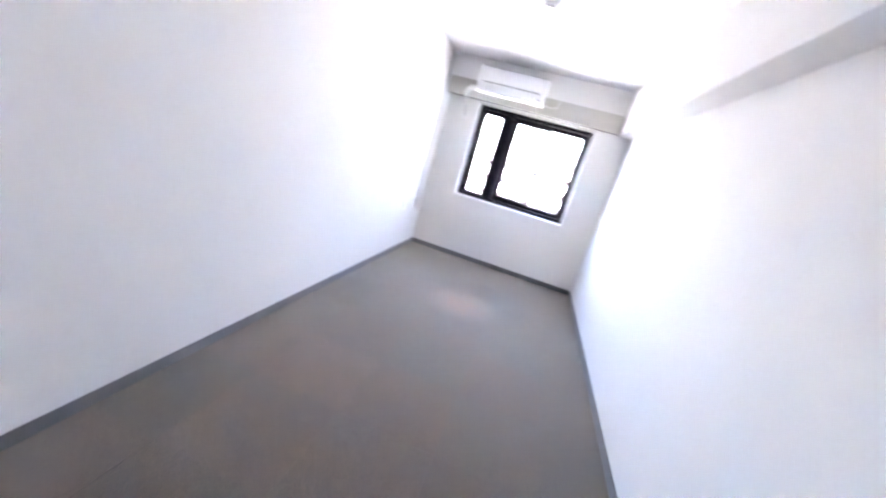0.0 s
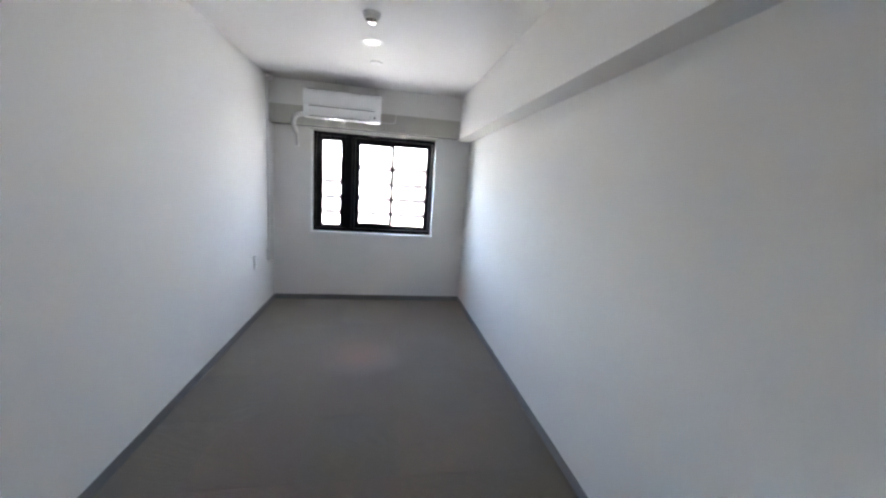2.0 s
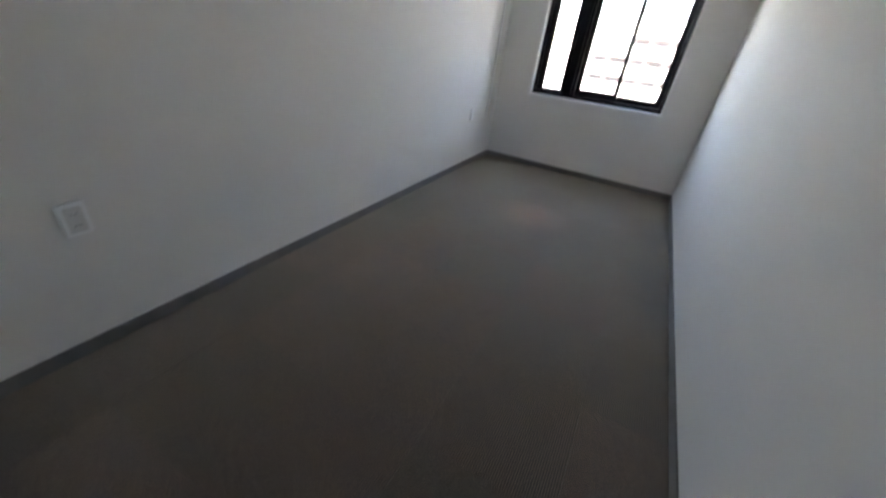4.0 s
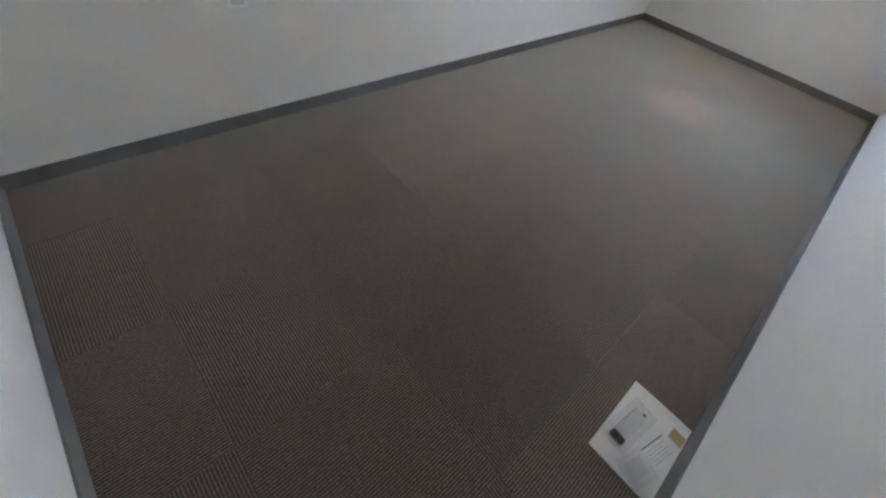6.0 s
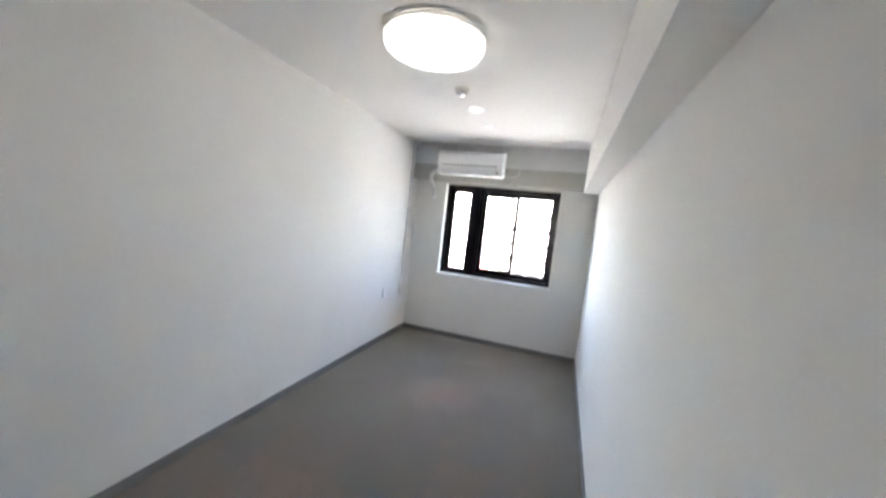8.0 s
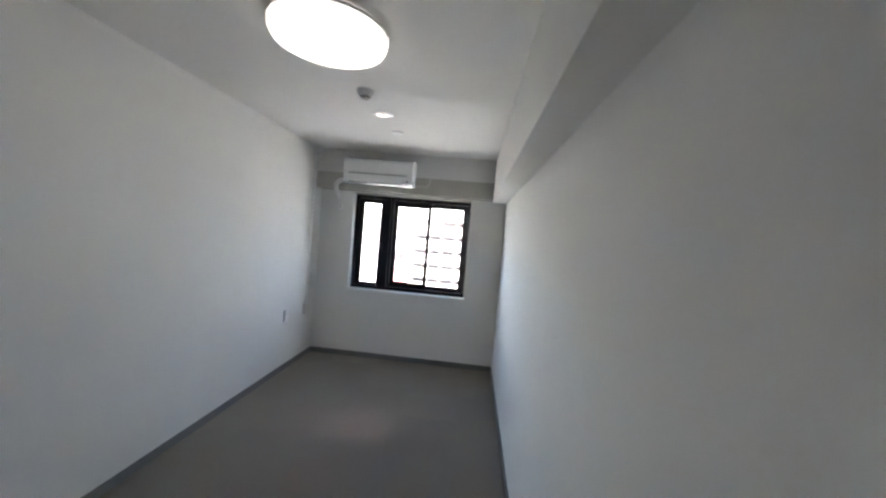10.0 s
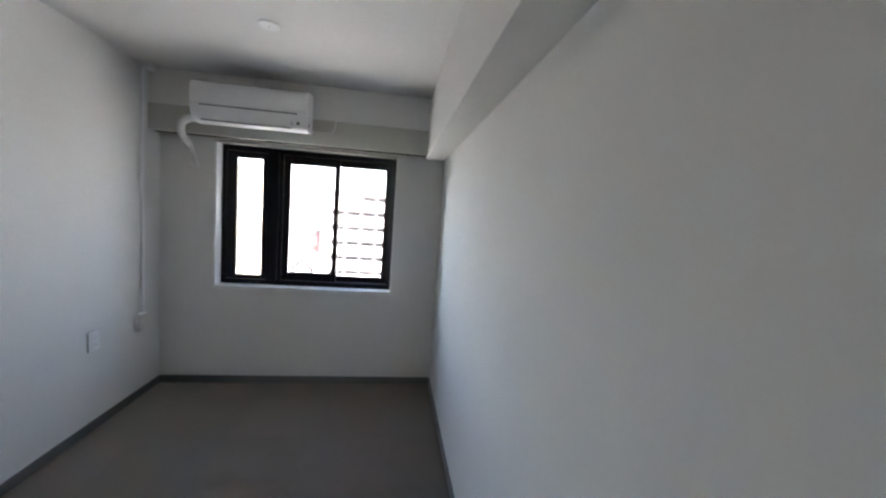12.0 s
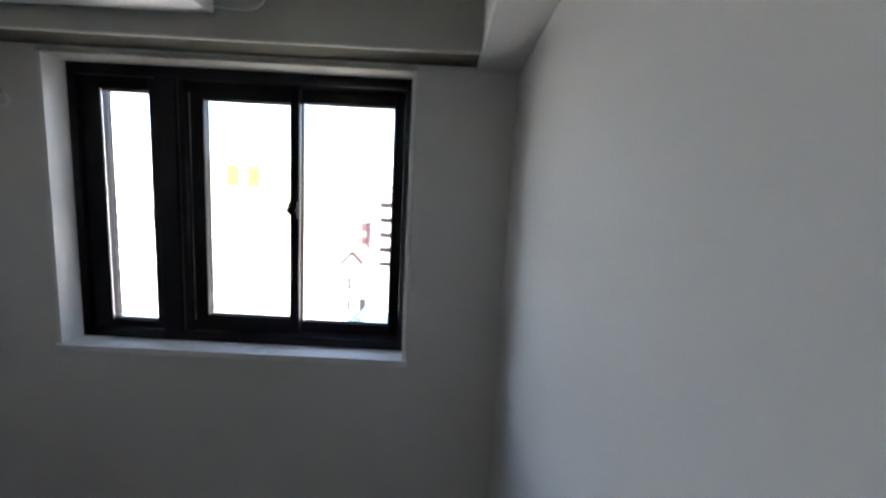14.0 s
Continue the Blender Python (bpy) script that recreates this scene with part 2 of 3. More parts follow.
def carpet():
    """Brown-grey ribbed loop pile; each tile takes its own shade."""
    m, n, l, b = mat("ribbed_carpet", (0.13, 0.11, 0.095), 0.8, spec=0.25)
    info = n.new("ShaderNodeObjectInfo")
    shade = ramp(n, l, info.outputs["Random"], [(0.0, (0.134, 0.089, 0.069)), (0.35, (0.108, 0.080, 0.061)), (0.65, (0.094, 0.075, 0.058)), (1.0, (0.122, 0.083, 0.066))])
    tc = n.new("ShaderNodeTexCoord")
    wave = n.new("ShaderNodeTexWave")
    wave.wave_type, wave.bands_direction, wave.wave_profile = "BANDS", "X", "SIN"
    wave.inputs["Scale"].default_value = 36.0
    wave.inputs["Distortion"].default_value = 1.9
    wave.inputs["Detail"].default_value = 2.0
    wave.inputs["Detail Scale"].default_value = 6.0
    l.new(tc.outputs["Object"], wave.inputs["Vector"])
    loops = noise_tex(n, l, 300.0, 3.0, 0.7, "Object", (1, 0.45, 1))
    wear = noise_tex(n, l, 5.0, 4.0, 0.6, "Object")
    stripe = n.new("ShaderNodeMapRange")
    stripe.inputs["To Min"].default_value, stripe.inputs["To Max"].default_value = 0.12, 1.75
    l.new(wave.outputs["Fac"], stripe.inputs["Value"])
    fleck = n.new("ShaderNodeMapRange")
    fleck.inputs["From Min"].default_value, fleck.inputs["From Max"].default_value = 0.3, 0.7
    fleck.inputs["To Min"].default_value, fleck.inputs["To Max"].default_value = 0.3, 1.6
    l.new(loops.outputs["Fac"], fleck.inputs["Value"])
    soil = n.new("ShaderNodeMapRange")
    soil.inputs["To Min"].default_value, soil.inputs["To Max"].default_value = 0.86, 1.14
    l.new(wear.outputs["Fac"], soil.inputs["Value"])
    m1 = n.new("ShaderNodeMath")
    m1.operation = "MULTIPLY"
    l.new(stripe.outputs["Result"], m1.inputs[0])
    l.new(fleck.outputs["Result"], m1.inputs[1])
    m2 = n.new("ShaderNodeMath")
    m2.operation = "MULTIPLY"
    l.new(m1.outputs["Value"], m2.inputs[0])
    l.new(soil.outputs["Result"], m2.inputs[1])
    # a thin darker line along the tile edges draws the seams
    sep = n.new("ShaderNodeSeparateXYZ")
    l.new(tc.outputs["Generated"], sep.inputs["Vector"])
    edge = None
    for axis in ("X", "Y"):
        pp = n.new("ShaderNodeMath")
        pp.operation = "PINGPONG"
        pp.inputs[1].default_value = 0.5
        l.new(sep.outputs[axis], pp.inputs[0])
        if edge is None:
            edge = pp
        else:
            mn = n.new("ShaderNodeMath")
            mn.operation = "MINIMUM"
            l.new(edge.outputs["Value"], mn.inputs[0])
            l.new(pp.outputs["Value"], mn.inputs[1])
            edge = mn
    seam = n.new("ShaderNodeMapRange")
    seam.inputs["From Max"].default_value = 0.004
    seam.inputs["To Min"].default_value = 0.55
    l.new(edge.outputs["Value"], seam.inputs["Value"])
    m3 = n.new("ShaderNodeMath")
    m3.operation = "MULTIPLY"
    l.new(m2.outputs["Value"], m3.inputs[0])
    l.new(seam.outputs["Result"], m3.inputs[1])
    m2 = m3
    mix = n.new("ShaderNodeVectorMath")
    mix.operation = "SCALE"
    l.new(shade.outputs["Color"], mix.inputs[0])
    l.new(m2.outputs["Value"], mix.inputs["Scale"])
    l.new(mix.outputs["Vector"], b.inputs["Base Color"])
    bump(n, l, b, m1.outputs["Value"], 0.25, 0.003)
    b.inputs["Sheen Weight"].default_value = 0.85
    b.inputs["Sheen Tint"].default_value = (0.98, 0.95, 0.82, 1)
    b.inputs["Sheen Roughness"].default_value = 0.5
    return m


CARPET = carpet()
BACKING = speckled("dark_carpet_backing", (0.03, 0.028, 0.026), (0.04, 0.037, 0.034), 0.9, 5.0, 200.0, 0.2, 0.001)
PAPER = speckled("white_paper", (0.78, 0.79, 0.80), (0.82, 0.83, 0.84), 0.55, 9.0, 300.0, 0.08, 0.0005)
PRINT_GREY = speckled("grey_print", (0.30, 0.30, 0.32), (0.36, 0.36, 0.38), 0.7, 20.0, 300.0, 0.05, 0.0005)
CARD_BROWN = speckled("brown_card", (0.42, 0.31, 0.19), (0.47, 0.35, 0.22), 0.75, 25.0, 300.0, 0.1, 0.0005)
GREEN_DARK = speckled("dark_green_plastic", (0.03, 0.045, 0.04), (0.045, 0.06, 0.055), 0.45, 20.0, 200.0, 0.1, 0.0005)
GREY_PALE = speckled("pale_grey_plastic", (0.62, 0.64, 0.65), (0.68, 0.70, 0.71), 0.4, 20.0, 200.0, 0.05, 0.0005)

CONCRETE = speckled("pale_facade_tile", (0.46, 0.45, 0.435), (0.54, 0.53, 0.515), 0.8, 0.3, 6.0, 0.3, 0.02)
# this dark tone holds the shade behind the balcony parapets
FACADE_SHADE = speckled("rose_grey_wall_in_shade", (0.120, 0.099, 0.096), (0.140, 0.116, 0.112), 0.8, 0.4, 6.0, 0.3, 0.02)
FACADE_WHITE = speckled("white_render", (0.50, 0.50, 0.49), (0.58, 0.58, 0.57), 0.8, 0.3, 4.0, 0.3, 0.02)
FACADE_ROSE = speckled("rose_render", (0.17, 0.060, 0.052), (0.21, 0.080, 0.068), 0.8, 0.3, 4.0, 0.3, 0.02)
FACADE_GREEN = speckled("pale_green_render", (0.30, 0.36, 0.30), (0.36, 0.42, 0.36), 0.8, 0.3, 4.0, 0.3, 0.02)
FACADE_CREAM = speckled("cream_render", (0.42, 0.38, 0.28), (0.48, 0.44, 0.33), 0.8, 0.3, 4.0, 0.3, 0.02)
ROOF_RED = speckled("red_brown_tiles", (0.16, 0.045, 0.04), (0.21, 0.065, 0.055), 0.75, 0.5, 6.0, 0.4, 0.02)
ROOF_BLUE = speckled("blue_sheet_roof", (0.035, 0.085, 0.15), (0.045, 0.105, 0.18), 0.8, 0.5, 6.0, 0.2, 0.02)
ROOF_GREY = speckled("grey_roof", (0.09, 0.085, 0.08), (0.13, 0.12, 0.12), 0.8, 0.4, 6.0, 0.3, 0.02)
SIGN_YELLOW = speckled("yellow_panel", (0.52, 0.36, 0.018), (0.58, 0.41, 0.024), 0.5, 0.6, 8.0, 0.1, 0.01)
CHIMNEY = speckled("dark_concrete", (0.030, 0.029, 0.028), (0.042, 0.040, 0.039), 0.8, 0.5, 6.0, 0.3, 0.02)
FAR_GLASS = mat("far_window_glass", (0.22, 0.24, 0.26), 0.2)[0]
DARK_GLASS = mat("dark_far_glass", (0.035, 0.030, 0.030), 0.5)[0]
ASPHALT = speckled("asphalt", (0.045, 0.045, 0.047), (0.06, 0.06, 0.062), 0.9, 0.2, 8.0, 0.3, 0.02)
VERGE = speckled("dark_verge_board", (0.006, 0.005, 0.005), (0.010, 0.009, 0.008), 0.7, 2.0, 20.0, 0.2, 0.01)
GROUND = speckled("grey_paving", (0.32, 0.32, 0.31), (0.40, 0.40, 0.385), 0.9, 0.05, 1.5, 0.3, 0.05)

# ---- large structure ----
# floor slab; the carpet tiles come last in the file
floor = tagged(part("floor", boxes((-T, W + T, -L - T, T, -0.25, -0.008)), BACKING), "brown-grey ribbed carpet tile floor laid quarter-turned", "floor", kind="structure")
tagged(part("wall_left", boxes((-T, 0, -L - T, T, -0.008, H + 0.2)), WALLPAPER), "plain white papered long wall", "wall", kind="structure")
tagged(part("wall_right", boxes((W, W + T, -L - T, T, -0.008, H + 0.2)), WALLPAPER), "plain white papered long wall under a beam", "wall", kind="structure")
tagged(part("wall_near", boxes((0, W, -L - T, -L, -0.008, H + 0.2)), WALLPAPER), "plain white papered end wall", "wall", kind="structure")
tagged(part("wall_window", boxes((0, WX0, 0, T, -0.008, H + 0.2), (WX1, W, 0, T, -0.008, H + 0.2), (WX0, WX1, 0, T, -0.008, WZ0), (WX0, WX1, 0, T, WZ1, H + 0.2)), WALLPAPER),
       "white papered wall with a dark framed window", "wall", kind="structure")

# the ceiling has a square hole for the downlight
DL = (1.076, -1.46)
hs = 0.05
tagged(part("ceiling", boxes((0, W, -L, DL[1] - hs, H, H + 0.15), (0, W, DL[1] + hs, 0, H, H + 0.15), (0, DL[0] - hs, DL[1] - hs, DL[1] + hs, H, H + 0.15), (DL[0] + hs, W, DL[1] - hs, DL[1] + hs, H, H + 0.15)), CEILING_PAPER),
       "white papered flat ceiling", "ceiling", kind="structure")
tagged(part("roof_slab", boxes((-T, W + T, -L - T, T - 0.01, H + 0.2, H + 0.5)), CONCRETE), "concrete slab above the room", "slab", kind="structure")

bm = boxes((BEAM_X, W, -L, 0, BEAM_Z, H))
bmesh.ops.bevel(bm, geom=[e for e in bm.edges if all(abs(v.co.x - BEAM_X) < 1e-4 and abs(v.co.z - BEAM_Z) < 1e-4 for v in e.verts)], offset=0.004, segments=3, profile=0.5, affect="EDGES")
tagged(part("beam_side", bm, WALLPAPER, smooth=True), "white papered beam along the long wall", "beam", kind="structure")
tagged(part("beam_window", boxes((0, BEAM_X, BEAM_Y, 0, SOFFIT_Z + 0.002, H)), WALLPAPER), "white papered beam above the window", "beam", kind="structure")
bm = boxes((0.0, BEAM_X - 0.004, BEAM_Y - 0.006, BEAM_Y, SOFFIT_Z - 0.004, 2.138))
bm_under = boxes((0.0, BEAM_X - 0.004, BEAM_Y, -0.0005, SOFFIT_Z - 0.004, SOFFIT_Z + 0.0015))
tagged(part("soffit", bm_under, SOFFIT), "board under the beam above the window, olive-dark for its shade", "soffit", kind="structure")
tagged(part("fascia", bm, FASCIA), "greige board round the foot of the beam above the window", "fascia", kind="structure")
bm = extrude_x([(BEAM_Y - 0.002 + 0.0055 * math.cos(a), SOFFIT_Z - 0.006 + 0.0055 * math.sin(a)) for a in [math.pi * k / 6 for k in range(12)]], 0.003, BEAM_X - 0.003)
tagged(part("corner_bead", bm, BEAD_IVORY, smooth=True), "glossy white edge strip under the fascia board", "trim", kind="structure")


# fine line of caulk where the side beam's underside meets the wall
bm = bmesh.new()
q = [bm.verts.new((x, -L, z)) for x, z in ((W - 0.0026, BEAM_Z - 0.0002), (W - 0.0002, BEAM_Z - 0.0002), (W - 0.0002, BEAM_Z - 0.0028), (W - 0.0012, BEAM_Z - 0.0014))]
q2 = [bm.verts.new((v.co.x, -0.001, v.co.z)) for v in q]
for i in range(4):
    bm.faces.new((q[i], q[(i + 1) % 4], q2[(i + 1) % 4], q2[i]))
bm.faces.new(q)
bm.faces.new(q2[::-1])
tagged(part("trim", bm, WALLPAPER), "thin white caulk line under the long beam", "trim", kind="structure")


def baseboard(x0, x1, y0, y1, side):
    bm = boxes((x0, x1, y0, y1, -0.004, 0.06))
    top = [e for e in bm.edges if all(v.co.z > 0.059 for v in e.verts)]
    bmesh.ops.bevel(bm, geom=top, offset=0.004, segments=3, profile=0.5, affect="EDGES")
    return tagged(part("baseboard", bm, VINYL_GREY, smooth=True), "dark grey vinyl baseboard along the " + side, "baseboard", kind="structure")


baseboard(0, 0.008, -L, 0, "long wall")
baseboard(W - 0.008, W, -L, 0, "long wall under the beam")
baseboard(0.008, W - 0.008, -0.008, 0, "window wall")
baseboard(0.008, W - 0.008, -L, -L + 0.008, "end wall")


# ---- window ----
def window():
    win = thing("window_1", (0.5 * (WX0 + WX1), 0.1, WZ0), "dark bronze window, narrow casement beside two sliding sashes", "window", kind="structure")
    # white casing and sill
    c, p = 0.014, 0.006
    part("casing", boxes((WX0 - c, WX0 + 0.004, -p, 0.095, WZ0, WZ1 + 0.0), bevel=0.002), TRIM_WHITE, win, "white jamb casing")
    part("casing", boxes((WX1 - 0.004, WX1 + c, -p, 0.095, WZ0, WZ1 + 0.0), bevel=0.002), TRIM_WHITE, win, "white jamb casing")
    # head casing takes the fascia's greige in place of the shadow on it
    part("casing", boxes((WX0 - c, WX1 + c, -p, 0.095, WZ1 - 0.004, WZ1 + 0.012), bevel=0.002), FASCIA, win, "matt head casing, greige to stand for its shade")
    part("window_sill", boxes((WX0 - c - 0.004, WX1 + c + 0.004, -0.016, 0.095, WZ0 - 0.024, WZ0 + 0.005), bevel=0.004), TRIM_WHITE, win, "glossy white sill")
    y0 = 0.085
    # outer frame
    part("window_frame", boxes((WX0, WX0 + 0.034, y0, y0 + 0.09, WZ0, WZ1), (WX1 - 0.035, WX1, y0, y0 + 0.09, WZ0, WZ1),
                               (WX0 + 0.034, WX1 - 0.035, y0, y0 + 0.09, WZ1 - 0.045, WZ1), (WX0 + 0.034, WX1 - 0.035, y0, y0 + 0.09, WZ0, WZ0 + 0.045), bevel=0.0025), FRAME_DARK, win)
    # mullion of two joined profiles with a groove
    part("mullion", boxes((0.752, 0.832, y0 - 0.004, y0 + 0.09, WZ0 + 0.04, WZ1 - 0.04), (0.840, 0.866, y0 + 0.004, y0 + 0.09, WZ0 + 0.04, WZ1 - 0.04), bevel=0.003), FRAME_DARK, win)
    part("mullion_strip", boxes((0.832, 0.840, y0 + 0.008, y0 + 0.08, WZ0 + 0.04, WZ1 - 0.04)), SLOT_DARK, win, "thin dark grey joint strip")

    part("outer_frame", boxes((WX0, WX0 + 0.034, y0 + 0.091, y0 + 0.16, WZ0, WZ1), (0.840, 0.866, y0 + 0.091, y0 + 0.16, WZ0, WZ1)), MATTE_BLACK, win, "matte black outer profiles")
    # added strip in place of the bright line of light beside the mullion
    part("edge_glint_strip", boxes((0.8625, 0.8675, y0 + 0.027, y0 + 0.0335, WZ0 + 0.09, WZ1 - 0.09)), GLINT_METAL, win, "thin pale strip for light caught on the edge")

    def sash(name, x0, x1, z0, z1, y, d, side_l, side_r, top, bottom):
        s = part(name, boxes((x0, x0 + side_l, y, y + d, z0, z1), (x1 - side_r, x1, y, y + d, z0, z1),
                             (x0 + side_l, x1 - side_r, y, y + d, z1 - top, z1), (x0 + side_l, x1 - side_r, y, y + d, z0, z0 + bottom), bevel=0.003), FRAME_DARK, win)
        g = 0.006
        if "casement" in name:
            # added strip in place of daylight on the stile's inner side
            part("stile_glint_strip", boxes((x0 + side_l - 0.001, x0 + side_l + 0.006, y + 0.004, y + 0.009, z0 + bottom, z1 - top), bevel=0.001), GLINT_METAL, s, "pale strip for daylight on the stile's inner side")
        part("gasket", boxes((x1 - side_r - g, x1 - side_r, y + 0.008, y + d - 0.004, z0 + bottom, z1 - top),
                             (x0 + side_l + g, x1 - side_r - g, y + 0.008, y + d - 0.004, z1 - top - g, z1 - top), (x0 + side_l + g, x1 - side_r - g, y + 0.008, y + d - 0.004, z0 + bottom, z0 + bottom + g)), RUBBER, s)
        pane = part("pane", boxes((x0 + side_l, x1 - side_r, y + d * 0.5, y + d * 0.5 + 0.005, z0 + bottom, z1 - top)), GLASS, s, "clear glass")
        pane.visible_shadow = False
        return s

    cas = sash("casement_sash", WX0 + 0.032, 0.759, WZ0 + 0.042, WZ1 - 0.042, y0 + 0.026, 0.045, 0.071, 0.054, 0.049, 0.030)
    handle = bmesh.new()
    box(handle, 0.724, 0.744, y0 + 0.014, y0 + 0.030, 1.295, 1.365, bevel=0.003)
    box(handle, 0.722, 0.739, y0 + 0.004, y0 + 0.016, 1.345, 1.360, bevel=0.003)
    box(handle, 0.720, 0.731, y0 + 0.004, y0 + 0.014, 1.285, 1.360, bevel=0.003)
    part("handle", handle, FRAME_DARK, cas, "dark lever handle")
    inner = sash("sliding_sash", 0.862, 1.312, WZ0 + 0.04, WZ1 - 0.04, y0 + 0.032, 0.028, 0.058, 0.036, 0.070, 0.071)
    sash("sliding_sash", 1.287, WX1 - 0.032, WZ0 + 0.04, WZ1 - 0.04, y0 + 0.066, 0.028, 0.028, 0.053, 0.055, 0.050)
    lock = bmesh.new()
    box(lock, 1.288, 1.308, y0 + 0.018, y0 + 0.034, 1.353, 1.423, bevel=0.003)
    part("crescent_lock", lock, FRAME_DARK, inner, "dark crescent lock")
    lever = lathe([(0.0, 0.0), (0.018, 0.0), (0.020, 0.004), (0.018, 0.010), (0.0, 0.012)], 20)
    lever.transform(Matrix.Translation((1.286, y0 + 0.018, 1.388)) @ Euler((radians(90), 0, 0)).to_matrix().to_4x4())
    box(lever, 1.274, 1.286, y0 + 0.006, y0 + 0.016, 1.378, 1.421, bevel=0.002)
    part("lock_lever", lever, FRAME_DARK, inner, "dark lever of the lock", smooth=True)
    settle(win)


window()


# ---- air conditioner with its hose ----
def air_conditioner():
    x0, x1 = 0.378, 1.136
    yb = BEAM_Y - 0.007
    ac = thing("air_conditioner", (0.5 * (x0 + x1), yb, 2.02), "white wall-mounted air conditioner with closed louvre on the beam", "air conditioner")
    body = [(yb - 0.008, 2.296), (-0.215, 2.294), (-0.300, 2.278), (-0.328, 2.268), (-0.342, 2.252), (-0.346, 2.225), (-0.346, 2.128), (-0.343, 2.092), (-0.333, 2.056), (-0.314, 2.029), (-0.290, 2.013), (-0.255, 2.007), (-0.215, 2.009), (yb - 0.008, 2.024)]
    part("body", extrude_x(body, x0, x1, 0.006), PLASTIC_WHITE, ac, smooth=True)
    # grille is unseen from below, added dark to cut light bounced above the unit
    grille = part("top_grille", extrude_x([(yb - 0.012, 2.2962), (yb - 0.012, 2.2995), (-0.215, 2.2975), (-0.292, 2.2832), (-0.292, 2.2798), (-0.215, 2.2942)], x0 + 0.025, x1 - 0.025), SLOT_DARK, ac, "dark air intake grille on top")
    for k in range(24):
        gx = x0 + 0.045 + k * (x1 - x0 - 0.09) / 23
        part("rib", extrude_x([(yb - 0.016, 2.2994), (yb - 0.016, 2.3015), (-0.215, 2.2995), (-0.288, 2.2855), (-0.288, 2.2836), (-0.215, 2.2974)], gx - 0.002, gx + 0.002), PLASTIC_WHITE, grille)
    # raised front panel above the seam
    front = [(-0.338, 2.262), (-0.3505, 2.246), (-0.3525, 2.215), (-0.3525, 2.126), (-0.344, 2.122)]
    part("front_panel", extrude_x(front, x0 + 0.004, x1 - 0.004, 0.003), PLASTIC_WHITE, ac, smooth=True)
    part("seam", boxes((x0 + 0.060, x1 - 0.066, -0.3485, -0.340, 2.1105, 2.1170)), SLOT_DARK, ac, "dark narrow air seam")
    lv = [(-0.3475, 2.102), (-0.3455, 2.090), (-0.3360, 2.056), (-0.3190, 2.032), (-0.3160, 2.033), (-0.3330, 2.057), (-0.3425, 2.090), (-0.3445, 2.102)]
    part("louvre", extrude_x(lv, x0 + 0.050, x1 - 0.112, 0.001), PLASTIC_WHITE, ac, "closed white louvre", smooth=True)
    part("air_slot", boxes((x0 + 0.055, x1 - 0.114, -0.3120, -0.296, 2.0190, 2.0245)), SLOT_DARK, ac, "dark outlet slot under the louvre")
    disp = boxes((x1 - 0.066, x1 - 0.050, -0.3400, -0.322, 2.044, 2.062), bevel=0.002)
    part("indicator", disp, SLOT_DARK, ac, "small dark signal window")
    mark = boxes((x1 - 0.104, x1 - 0.100, -0.3385, -0.312, 2.036, 2.068))
    part("label_mark", mark, PRINT_GREY, ac, "thin grey printed mark")
    part("side_vent", boxes((x1 - 0.002, x1 + 0.003, -0.285, -0.260, 2.040, 2.068), bevel=0.001), PRINT_GREY, ac, "small grey side catch")
    part("backplate", boxes((x0 + 0.01, x1 - 0.006, yb - 0.010, yb, 2.03, 2.285)), PRINT_GREY, ac, "thin dark mounting plate")
    hose = tube([(0.45, -0.235, 2.030), (0.37, -0.240, 2.040), (0.302, -0.236, 2.026), (0.264, -0.222, 1.985), (0.256, -0.195, 1.935), (0.264, -0.155, 1.897), (0.268, -0.118, 1.877)], 0.026, 14, 0.0016, 14)
    part("hose", hose, HOSE_WHITE, ac, "white taped drain and coolant hose", smooth=True)
    pipe = tube([(0.268, -0.132, 1.884), (0.266, -0.090, 1.852), (0.260, -0.045, 1.802), (0.252, -0.012, 1.762), (0.250, 0.002, 1.747)], 0.0135, 12, 0.001, 10)
    part("drain_pipe", pipe, METAL_PIPE, ac, "narrower grey pipe end", smooth=True)
    ring = lathe([(0.017, 0.0), (0.028, 0.0), (0.030, 0.004), (0.028, 0.006), (0.017, 0.007), (0.017, 0.0)], 28)
    ring.transform(Matrix.Translation((0.250, 0.0, 1.747)) @ Euler((radians(90), 0, 0)).to_matrix().to_4x4())
    part("wall_sleeve", ring, PLASTIC_WHITE, ac, "round white wall sleeve", smooth=True)
    cord = tube([(1.120, -0.150, 2.048), (1.190, -0.146, 2.040), (1.254, -0.143, 2.043), (1.290, -0.142, 2.062), (1.301, -0.141, 2.100), (1.302, -0.137, 2.140)], 0.0028, 8, 0.0, 8)
    part("cord", cord, PLASTIC_WHITE, ac, "thin white cord", smooth=True)
    settle(ac)


air_conditioner()


